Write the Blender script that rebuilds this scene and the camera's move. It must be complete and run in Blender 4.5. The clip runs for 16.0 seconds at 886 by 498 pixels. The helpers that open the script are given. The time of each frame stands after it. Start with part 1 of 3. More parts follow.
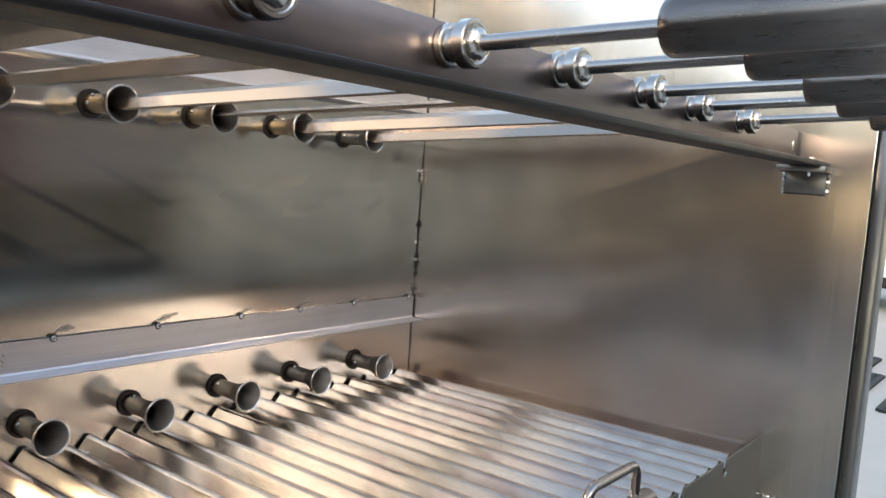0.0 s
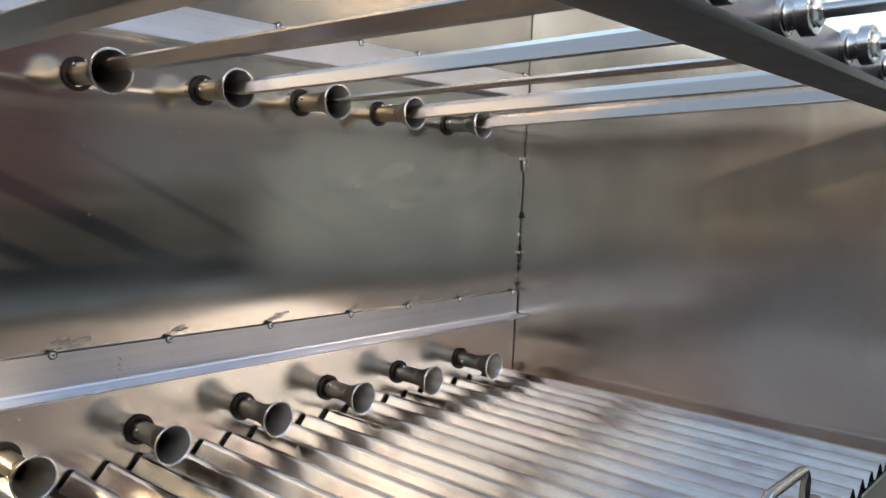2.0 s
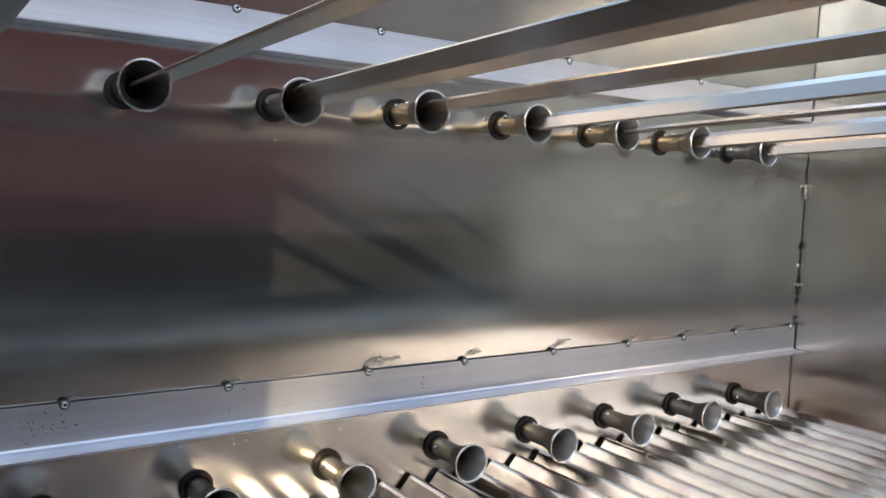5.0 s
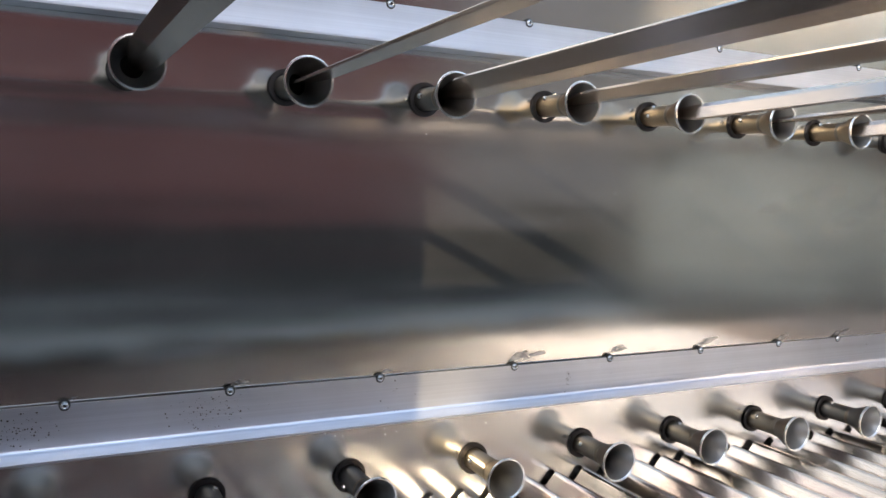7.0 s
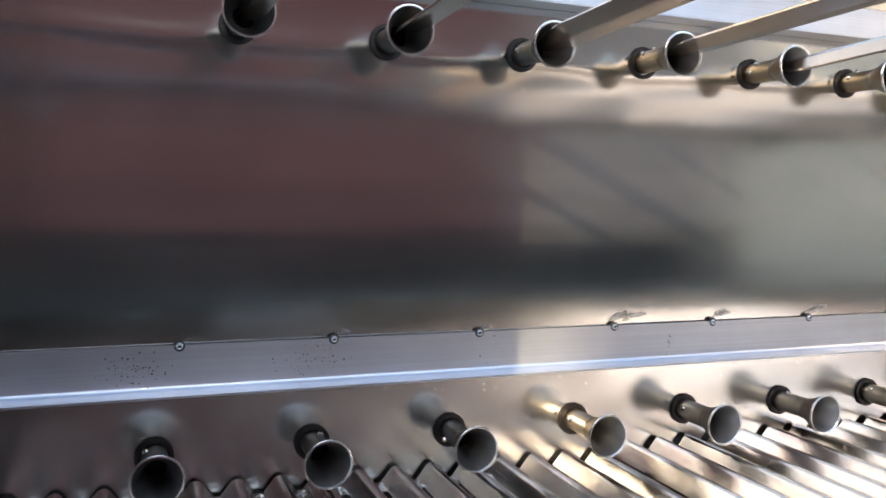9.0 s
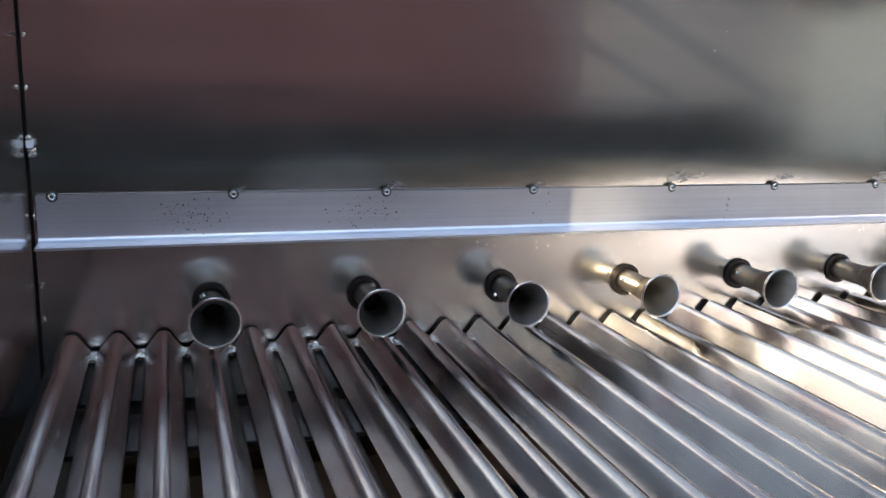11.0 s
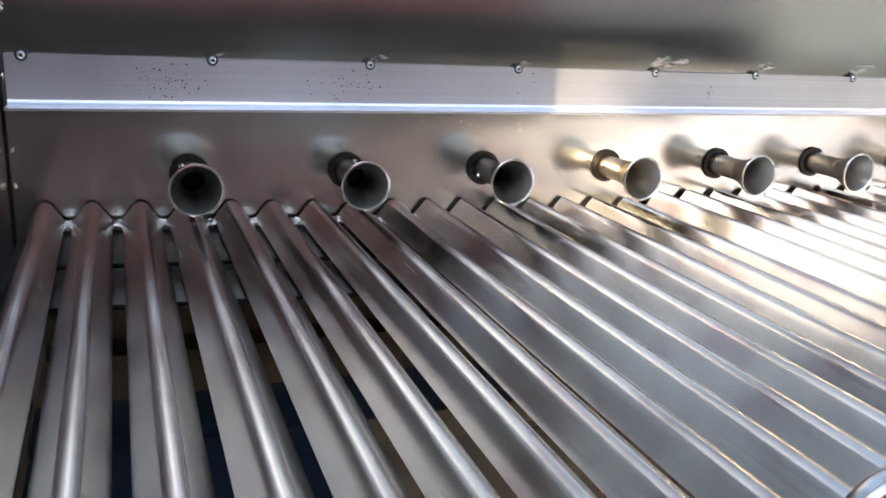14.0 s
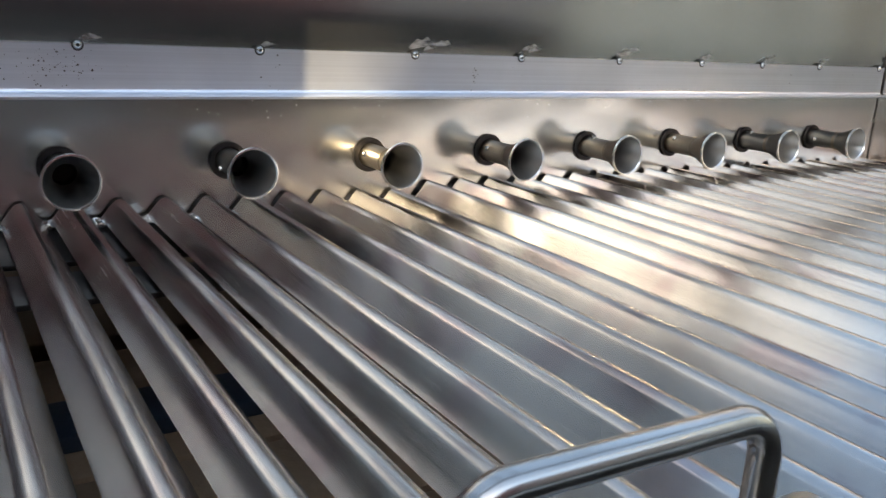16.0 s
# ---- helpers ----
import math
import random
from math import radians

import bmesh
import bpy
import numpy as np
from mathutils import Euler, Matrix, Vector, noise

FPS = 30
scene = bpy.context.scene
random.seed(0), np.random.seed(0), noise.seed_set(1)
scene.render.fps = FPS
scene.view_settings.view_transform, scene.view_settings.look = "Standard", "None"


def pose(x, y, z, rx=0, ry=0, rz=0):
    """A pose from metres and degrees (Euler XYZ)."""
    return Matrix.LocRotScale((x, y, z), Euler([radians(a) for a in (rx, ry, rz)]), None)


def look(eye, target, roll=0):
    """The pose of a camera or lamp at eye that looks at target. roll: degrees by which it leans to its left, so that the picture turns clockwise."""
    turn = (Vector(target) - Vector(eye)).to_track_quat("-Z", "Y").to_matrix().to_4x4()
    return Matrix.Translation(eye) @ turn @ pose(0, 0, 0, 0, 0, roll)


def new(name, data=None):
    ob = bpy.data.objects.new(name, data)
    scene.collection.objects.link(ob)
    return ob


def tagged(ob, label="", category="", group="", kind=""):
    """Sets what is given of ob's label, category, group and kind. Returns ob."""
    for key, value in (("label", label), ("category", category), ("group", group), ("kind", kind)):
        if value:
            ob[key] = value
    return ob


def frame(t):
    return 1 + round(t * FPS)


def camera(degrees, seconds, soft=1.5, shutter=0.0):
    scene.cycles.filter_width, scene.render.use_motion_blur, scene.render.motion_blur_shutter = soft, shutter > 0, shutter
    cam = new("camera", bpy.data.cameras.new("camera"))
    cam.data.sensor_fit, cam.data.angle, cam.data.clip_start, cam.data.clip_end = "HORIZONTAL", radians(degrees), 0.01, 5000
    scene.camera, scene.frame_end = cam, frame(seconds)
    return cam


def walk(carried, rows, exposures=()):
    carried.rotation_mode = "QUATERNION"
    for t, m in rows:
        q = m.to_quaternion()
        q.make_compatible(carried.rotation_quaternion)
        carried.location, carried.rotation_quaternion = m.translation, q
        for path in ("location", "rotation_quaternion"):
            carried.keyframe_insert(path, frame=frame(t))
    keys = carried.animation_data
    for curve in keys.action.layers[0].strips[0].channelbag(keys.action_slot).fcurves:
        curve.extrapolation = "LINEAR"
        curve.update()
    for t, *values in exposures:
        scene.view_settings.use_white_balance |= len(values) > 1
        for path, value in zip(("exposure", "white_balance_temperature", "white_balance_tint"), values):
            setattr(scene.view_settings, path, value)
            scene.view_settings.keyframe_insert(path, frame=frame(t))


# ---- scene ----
cam = camera(56.2, 16.0)
PATH = [
    (0, (0.287, -1.065, 1.308), (1.871, 0.142, 1.122), 4.2),
    (0.5, (0.292, -1.027, 1.284), (1.855, 0.198, 1.05), 4.4),
    (1, (0.296, -0.982, 1.278), (1.839, 0.267, 1.033), 3.9),
    (1.5, (0.289, -0.951, 1.278), (1.817, 0.321, 1.063), 3.2),
    (2, (0.28, -0.931, 1.279), (1.793, 0.363, 1.088), 2.7),
    (2.5, (0.271, -0.918, 1.283), (1.751, 0.415, 1.101), 2.5),
    (3, (0.253, -0.902, 1.284), (1.683, 0.486, 1.113), 2.7),
    (3.5, (0.23, -0.887, 1.286), (1.582, 0.578, 1.119), 2.8),
    (4, (0.216, -0.887, 1.293), (1.466, 0.665, 1.117), 2.7),
    (6.5, (0.167, -0.855, 1.279), (1.165, 0.871, 1.121), 2.2),
    (7, (0.157, -0.85, 1.28), (1.067, 0.922, 1.102), 2.0),
    (7.5, (0.15, -0.85, 1.274), (1.0, 0.951, 1.094), 1.9),
    (8, (0.144, -0.854, 1.236), (0.952, 0.971, 1.11), 1.3),
    (8.5, (0.142, -0.856, 1.216), (0.904, 0.99, 1.102), 1.1),
    (11, (0.135, -0.841, 1.173), (0.754, 1.015, 0.758), 1.8),
    (11.5, (0.131, -0.842, 1.154), (0.74, 1.008, 0.698), 1.3),
    (12, (0.127, -0.838, 1.143), (0.73, 1.001, 0.638), 1.1),
    (12.5, (0.126, -0.83, 1.138), (0.716, 0.993, 0.562), 0.9),
    (13, (0.116, -0.829, 1.115), (0.691, 0.991, 0.519), 0.7),
    (13.5, (0.106, -0.835, 1.108), (0.715, 0.976, 0.516), 1.9),
    (14, (0.109, -0.837, 1.115), (0.819, 0.943, 0.545), 3.3),
    (14.5, (0.111, -0.841, 1.112), (0.934, 0.903, 0.581), 2.7),
    (15, (0.129, -0.833, 1.099), (1.051, 0.868, 0.593), 1.4),
    (15.5, (0.176, -0.826, 1.086), (1.167, 0.832, 0.568), 2.2),
    (16, (0.23, -0.821, 1.086), (1.259, 0.81, 0.559), 3.1),
]
walk(cam, [(t, look(eye, target, roll)) for t, eye, target, roll in PATH], exposures=[(0.0, 2.80, 9000, 8), (3.0, 2.80, 7900, 4), (8.5, 3.34, 7800, 6), (11.0, 3.34, 7500, 5), (12.0, 3.62, 7900, 6), (13.0, 3.95, 8300, 7), (14.5, 3.70, 8300, 4), (16.0, 3.20, 8100, 2)])

# ---- world and sun ----
world = bpy.data.worlds.new("sky")
scene.world = world
world.use_nodes = True
wn, wl = world.node_tree.nodes, world.node_tree.links
sky = wn.new("ShaderNodeTexSky")
sky.sky_type, sky.sun_disc = "NISHITA", False
SUN_WAY = Vector((0.663, 1.0, -0.36)).normalized()
sky.sun_elevation = math.asin(-SUN_WAY.z)
sky.sun_rotation = math.atan2(-SUN_WAY.x, -SUN_WAY.y)
sky.air_density, sky.dust_density, sky.ozone_density = 0.65, 1.2, 0.6
wl.new(sky.outputs["Color"], wn["Background"].inputs["Color"])
wn["Background"].inputs["Strength"].default_value = 0.15
sun = new("sun", bpy.data.lights.new("sun", "SUN"))
sun.data.energy, sun.data.angle, sun.data.color = 1.4, radians(0.6), (1.0, 0.88, 0.72)
sun.rotation_mode = "QUATERNION"
sun.rotation_quaternion = SUN_WAY.to_track_quat("-Z", "Y")


# ---- materials ----
def shader(name):
    m = bpy.data.materials.new(name)
    m.use_nodes = True
    return m, m.node_tree.nodes, m.node_tree.links, m.node_tree.nodes["Principled BSDF"]


def coords(n, l, scale):
    tc = n.new("ShaderNodeTexCoord")
    mp = n.new("ShaderNodeMapping")
    mp.inputs["Scale"].default_value = scale
    l.new(tc.outputs["Object"], mp.inputs["Vector"])
    return mp.outputs["Vector"]


def noisy(n, l, vec, scale, detail=3.0, rough=0.5):
    t = n.new("ShaderNodeTexNoise")
    t.inputs["Scale"].default_value, t.inputs["Detail"].default_value, t.inputs["Roughness"].default_value = scale, detail, rough
    l.new(vec, t.inputs["Vector"])
    return t.outputs["Fac"]


def span(n, l, fac, lo, hi, a=0.3, b=0.7):
    r = n.new("ShaderNodeMapRange")
    r.inputs["From Min"].default_value, r.inputs["From Max"].default_value = a, b
    r.inputs["To Min"].default_value, r.inputs["To Max"].default_value = lo, hi
    l.new(fac, r.inputs["Value"])
    return r.outputs["Result"]


def tints(n, l, fac, stops):
    r = n.new("ShaderNodeValToRGB")
    e = r.color_ramp.elements
    while len(e) < len(stops):
        e.new(0.5)
    for k, (at, c) in zip(e, stops):
        k.position, k.color = at, (*c, 1)
    l.new(fac, r.inputs["Fac"])
    return r.outputs["Color"]


def steel(name, base, rough, spread=0.06, aniso=0.0, grain=(1, 1, 1), grain_bump=0.02, stain=0.12, metal=1.0, turn=0.0):
    """Sheet steel: fine drawn grain, cloudy finish, slow buckling of the sheet."""
    m, n, l, b = shader(name)
    b.inputs["Metallic"].default_value = metal
    plain = coords(n, l, (1, 1, 1))
    cloud = noisy(n, l, plain, 5.0, 5.0, 0.6)
    dark = tuple(c * (1 - stain) for c in base)
    lite = tuple(min(1, c * (1 + stain)) for c in base)
    streak = noisy(n, l, coords(n, l, grain), 60.0, 4.0, 0.7)
    both = n.new("ShaderNodeMath")
    both.operation = "MULTIPLY_ADD"
    both.inputs[1].default_value = 0.35
    l.new(streak, both.inputs[0])
    l.new(span(n, l, cloud, 0.1, 0.55, 0.0, 1.0), both.inputs[2])
    l.new(tints(n, l, both.outputs["Value"], [(0.35, dark), (0.65, lite)]), b.inputs["Base Color"])
    l.new(span(n, l, both.outputs["Value"], rough - spread, rough + spread, 0.35, 0.65), b.inputs["Roughness"])
    b.inputs["Anisotropic"].default_value = aniso
    b.inputs["Anisotropic Rotation"].default_value = turn
    if aniso:
        tg = n.new("ShaderNodeTangent")
        tg.direction_type, tg.uv_map = "UV_MAP", "grain"
        l.new(tg.outputs["Tangent"], b.inputs["Tangent"])
    if grain_bump:
        b1 = n.new("ShaderNodeBump")
        b1.inputs["Strength"].default_value, b1.inputs["Distance"].default_value = grain_bump, 0.001
        l.new(noisy(n, l, coords(n, l, grain), 180.0, 3.0, 0.6), b1.inputs["Height"])
        l.new(b1.outputs["Normal"], b.inputs["Normal"])
    return m


def bar_steel(name, base, rough):
    """Folded bar steel: every bar with its own drawn streaks, brown heat clouds and dull rubbed stretches."""
    m, n, l, b = shader(name)
    b.inputs["Metallic"].default_value = 1.0
    info, add = n.new("ShaderNodeObjectInfo"), n.new("ShaderNodeVectorMath")
    tc, mp = n.new("ShaderNodeTexCoord"), n.new("ShaderNodeMapping")
    away = n.new("ShaderNodeVectorMath")
    away.operation = "SCALE"
    away.inputs[0].default_value = (13.0, 7.0, 5.0)
    l.new(info.outputs["Random"], away.inputs["Scale"])
    l.new(tc.outputs["Object"], add.inputs[0])
    l.new(away.outputs["Vector"], add.inputs[1])
    l.new(add.outputs["Vector"], mp.inputs["Vector"])
    mp.inputs["Scale"].default_value = (6, 0.05, 6)
    long = noisy(n, l, mp.outputs["Vector"], 55.0, 5.0, 0.7)
    cloud = noisy(n, l, add.outputs["Vector"], 9.0, 4.0, 0.6)
    tone = tints(n, l, cloud, [(0.36, tuple(c * k for c, k in zip(base, (0.80, 0.72, 0.75)))), (0.50, base), (0.66, tuple(c * 1.08 for c in base))])
    line = tints(n, l, long, [(0.30, (0.80, 0.79, 0.80)), (0.46, (1, 1, 1)), (0.74, (1.0, 0.99, 0.97))])
    mix = n.new("ShaderNodeMix")
    mix.data_type, mix.blend_type = "RGBA", "MULTIPLY"
    mix.inputs["Factor"].default_value = 1.0
    l.new(tone, mix.inputs["A"])
    l.new(line, mix.inputs["B"])
    own = n.new("ShaderNodeHueSaturation")
    l.new(span(n, l, info.outputs["Random"], 0.93, 1.07, 0.0, 1.0), own.inputs["Value"])
    l.new(mix.outputs["Result"], own.inputs["Color"])
    l.new(own.outputs["Color"], b.inputs["Base Color"])
    dull = n.new("ShaderNodeMath")
    l.new(span(n, l, cloud, -0.035, 0.035, 0.35, 0.65), dull.inputs[0])
    l.new(span(n, l, long, rough - 0.03, rough + 0.04), dull.inputs[1])
    l.new(dull.outputs["Value"], b.inputs["Roughness"])
    return m


def matt(name, stops, scale=8.0, rough=0.8, bump=0.3, dist=0.002, stretch=(1, 1, 1), gloss=0.5):
    m, n, l, b = shader(name)
    b.inputs["Specular IOR Level"].default_value = gloss
    v = coords(n, l, stretch)
    f = noisy(n, l, v, scale, 6.0, 0.6)
    l.new(tints(n, l, f, stops), b.inputs["Base Color"])
    b.inputs["Roughness"].default_value = rough
    k = n.new("ShaderNodeBump")
    k.inputs["Strength"].default_value, k.inputs["Distance"].default_value = bump, dist
    l.new(noisy(n, l, v, scale * 9, 4.0, 0.6), k.inputs["Height"])
    l.new(k.outputs["Normal"], b.inputs["Normal"])
    return m


WALL = steel("brushed wall sheet", (0.55, 0.535, 0.505), 0.158, 0.03, 0.3, (0.04, 1, 6), 0.0, 0.13, 0.9885)
SIDE = steel("brushed side sheet", (0.565, 0.49, 0.445), 0.225, 0.045, 0.9, (1, 6, 0.05), 0.0, 0.17, 0.982, 0.25)
LSIDE = steel("bright side sheet", (0.50, 0.475, 0.455), 0.14, 0.015, 0.2, (1, 6, 0.05), 0.0, 0.05, 0.995)
# rougher than WALL, and paler: brightness behind the grate put into the colour
LOWSHEET = steel("paler rough panel", (0.67, 0.655, 0.63), 0.20, 0.012, 0.5, (0.3, 1, 1), 0.0, 0.07, 0.983)
LEDGE = steel("mill finish strip", (0.64, 0.655, 0.70), 0.41, 0.03, 0.0, (0.03, 1, 6), 0.01, 0.17, 0.997)
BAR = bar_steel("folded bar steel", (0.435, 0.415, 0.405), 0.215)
# paler copy of BAR, the light on the right half put into its colour
BAR_LIT = bar_steel("lit copy of the bar steel", (0.61, 0.56, 0.51), 0.20)
PLATE = steel("plate steel", (0.30, 0.315, 0.30), 0.33, 0.06, 0.0, (0.05, 6, 6), 0.0, 0.2)
POST = steel("dark post steel", (0.17, 0.165, 0.16), 0.30, 0.05, 0.0, (1, 1, 0.05), 0.0, 0.2)
DARK = steel("dark raw steel", (0.30, 0.29, 0.28), 0.34, 0.08, 0.0, (1, 1, 1), 0.05, 0.2)
RAIL = steel("rail steel", (0.25, 0.218, 0.228), 0.33, 0.06, 0.0, (0.05, 1, 1), 0.0, 0.3)
# near-black colour puts the shade under rail and bars into the steel
SCALE = steel("near-black shade steel", (0.048, 0.046, 0.046), 0.45, 0.08, 0.0, (1, 1, 1), 0.02, 0.2)
BLADE = steel("skewer steel", (0.46, 0.39, 0.335), 0.22, 0.03, 0.3, (6, 0.05, 6), 0.0)
TURNED = steel("turned steel", (0.50, 0.485, 0.465), 0.20, 0.04, 0.0, (1, 1, 1), 0.01, 0.05)
ROD = steel("polished rod", (0.45, 0.43, 0.42), 0.26, 0.03, 0.0, (1, 1, 1), 0.01, 0.08)
GRIP = steel("grip tube", (0.20, 0.182, 0.175), 0.29, 0.07, 0.0, (3, 0.4, 3), 0.01, 0.26)
CUP = steel("socket steel", (0.21, 0.203, 0.195), 0.40, 0.07, 0.0, (14, 1, 14), 0.04, 0.2)
CUP.node_tree.nodes["Principled BSDF"].inputs["Specular Tint"].default_value = (0.45, 0.44, 0.42, 1)
# copy of CUP with the gold of the low sun put into its colour
SUNGOLD = steel("sunlit gold socket", (0.37, 0.28, 0.185), 0.36, 0.07, 0.0, (14, 1, 14), 0.04, 0.25)
# duller copy of CUP with the warm sunlight put into its colour
SUNWARM = steel("sun-warm socket steel", (0.29, 0.25, 0.205), 0.38, 0.07, 0.0, (14, 1, 14), 0.04, 0.22)
SEAM = steel("brown weld ring", (0.27, 0.225, 0.18), 0.38, 0.06, 0.0, (1, 1, 1), 0.05, 0.25)
BORE = steel("turned bore", (0.43, 0.42, 0.405), 0.34, 0.06, 0.0, (1, 1, 1), 0.0, 0.15)
RIM = steel("bright rim", (0.80, 0.78, 0.74), 0.20, 0.05, 0.0, (1, 1, 1), 0.02, 0.08)
COLLAR = steel("dark collar", (0.06, 0.055, 0.055), 0.45, 0.08, 0.0, (1, 1, 1), 0.05, 0.2)
COLLAR.node_tree.nodes["Principled BSDF"].inputs["Specular Tint"].default_value = (0.25, 0.24, 0.23, 1)
WELD = steel("weld bead", (0.60, 0.58, 0.55), 0.25, 0.1, 0.0, (1, 1, 1), 0.3, 0.3)
SANDED = steel("sanded steel", (0.66, 0.65, 0.63), 0.36, 0.06, 0.0, (1, 1, 1), 0.0, 0.05, 0.92)
SMEAR = steel("sanded smear", (0.66, 0.65, 0.63), 0.36, 0.06, 0.0, (1, 1, 1), 0.0, 0.05, 0.92)
n, l = SMEAR.node_tree.nodes, SMEAR.node_tree.links
l.new(span(n, l, noisy(n, l, coords(n, l, (45, 1, 150)), 1.0, 3.0, 0.6), 0.0, 0.85, 0.34, 0.62), n["Principled BSDF"].inputs["Alpha"])
WIPE = steel("pale wipe mark", (0.70, 0.69, 0.66), 0.34, 0.05, 0.0, (1, 1, 1), 0.0, 0.05, 0.93)
n, l = WIPE.node_tree.nodes, WIPE.node_tree.links
l.new(span(n, l, noisy(n, l, coords(n, l, (14, 1, 34)), 1.0, 2.0, 0.5), 0.0, 0.24, 0.40, 0.75), n["Principled BSDF"].inputs["Alpha"])
# black for joints and scorch; also paints shade in bores and under brackets
SOOT_SHADE = matt("black joints, soot and shade", [(0.3, (0.012, 0.011, 0.011)), (0.7, (0.03, 0.028, 0.026))], 30.0, 0.7)
SPECK = matt("rust speck", [(0.3, (0.05, 0.04, 0.035)), (0.7, (0.11, 0.09, 0.08))], 60.0, 0.8)
BRICK = matt("fire brick", [(0.25, (0.32, 0.20, 0.12)), (0.75, (0.50, 0.34, 0.22))], 14.0, 0.9, 0.5, 0.003)
BLUE = matt("dark blue paint", [(0.3, (0.02, 0.035, 0.06)), (0.7, (0.04, 0.065, 0.10))], 10.0, 0.45)
PAVING = matt("pale concrete", [(0.25, (0.42, 0.39, 0.35)), (0.75, (0.52, 0.48, 0.44))], 1.2, 0.85, 0.4, 0.004)
REDWALL = matt("red brown render", [(0.25, (0.066, 0.017, 0.0155)), (0.75, (0.10, 0.026, 0.0235))], 1.5, 0.9)
WHITEWALL = matt("off-white render", [(0.25, (0.66, 0.63, 0.58)), (0.75, (0.76, 0.73, 0.68))], 1.5, 0.9)
TANWALL = matt("cream render", [(0.25, (0.44, 0.41, 0.365)), (0.75, (0.53, 0.495, 0.445))], 1.5, 0.9)
OCHREWALL = matt("warm ochre render", [(0.25, (0.70, 0.54, 0.37)), (0.75, (0.78, 0.61, 0.43))], 1.5, 0.9)
BROWNWALL = matt("warm brown render", [(0.25, (0.134, 0.098, 0.087)), (0.75, (0.182, 0.135, 0.120))], 1.5, 0.9)
GREYWALL = matt("grey render", [(0.25, (0.045, 0.048, 0.05)), (0.75, (0.075, 0.078, 0.08))], 1.5, 0.9)
# near-black, for dark shapes that the steel is to reflect
SHADE = matt("near-black reflection tone", [(0.25, (0.006, 0.0055, 0.006)), (0.75, (0.012, 0.011, 0.011))], 1.5, 0.9, gloss=0.1)
DARKGROUND = matt("dark ground strip", [(0.25, (0.018, 0.018, 0.018)), (0.75, (0.035, 0.034, 0.033))], 6.0, 0.9, 0.5, 0.004, gloss=0.1)
RUBBER = matt("black rubber", [(0.3, (0.012, 0.012, 0.012)), (0.7, (0.03, 0.03, 0.03))], 20.0, 0.8)
PAINT = matt("white paint", [(0.3, (0.74, 0.75, 0.76)), (0.7, (0.82, 0.82, 0.82))], 3.0, 0.3, 0.02)
REDPAINT = matt("red paint", [(0.3, (0.45, 0.03, 0.03)), (0.7, (0.55, 0.05, 0.04))], 3.0, 0.35, 0.02)


# ---- mesh helpers ----
def box(bm, x0, x1, y0, y1, z0, z1, bevel=0.0):
    r = bmesh.ops.create_cube(bm, size=1.0)
    for v in r["verts"]:
        v.co = Vector((x0 + (v.co.x + 0.5) * (x1 - x0), y0 + (v.co.y + 0.5) * (y1 - y0), z0 + (v.co.z + 0.5) * (z1 - z0)))
    if bevel:
        es = list({e for v in r["verts"] for e in v.link_edges})
        bmesh.ops.bevel(bm, geom=es, offset=bevel, segments=2, profile=0.5, affect="EDGES")
    return bm


def lathe(bm, profile, seg=28, m=None):
    """Turn a profile of (radius, y) round the y axis."""
    m = m or Matrix()
    rings = []
    for r, y in profile:
        rings.append([bm.verts.new(m @ Vector((r * math.cos(2 * math.pi * k / seg), y, r * math.sin(2 * math.pi * k / seg)))) for k in range(seg)])
    for a, b in zip(rings, rings[1:]):
        for k in range(seg):
            bm.faces.new((a[k], a[(k + 1) % seg], b[(k + 1) % seg], b[k]))
    return bm


def sweep(bm, path, r, seg=14, caps=True):
    """A round rod along a path."""
    path = [Vector(p) for p in path]
    rings, up = [], None
    for i, p in enumerate(path):
        d = (path[min(i + 1, len(path) - 1)] - path[max(i - 1, 0)]).normalized()
        if up is None:
            up = d.orthogonal().normalized()
        up = (up - d * up.dot(d)).normalized()
        side = d.cross(up)
        rings.append([bm.verts.new(p + r * (math.cos(2 * math.pi * k / seg) * up + math.sin(2 * math.pi * k / seg) * side)) for k in range(seg)])
    for a, b in zip(rings, rings[1:]):
        for k in range(seg):
            bm.faces.new((a[k], a[(k + 1) % seg], b[(k + 1) % seg], b[k]))
    if caps:
        bm.faces.new(rings[0]), bm.faces.new(rings[-1])
    return bm


def prism(bm, outline, along, a, b):
    """Push a closed outline of two coordinates along the axis 'x' or 'y' from a to b."""
    def at(u, v, w):
        return (w, u, v) if along == "x" else (u, w, v)
    lo = [bm.verts.new(at(u, v, a)) for u, v in outline]
    hi = [bm.verts.new(at(u, v, b)) for u, v in outline]
    k = len(outline)
    for i in range(k):
        bm.faces.new((lo[i], lo[(i + 1) % k], hi[(i + 1) % k], hi[i]))
    bm.faces.new(lo), bm.faces.new(hi)
    return bm


def blob(bm, at, r, squash=(1, 1, 1), sub=1):
    k = bmesh.ops.create_icosphere(bm, subdivisions=sub, radius=r)
    for v in k["verts"]:
        v.co *= random.uniform(0.75, 1.2)
        v.co = Vector(at) + Vector((v.co.x * squash[0], v.co.y * squash[1], v.co.z * squash[2]))
    return bm


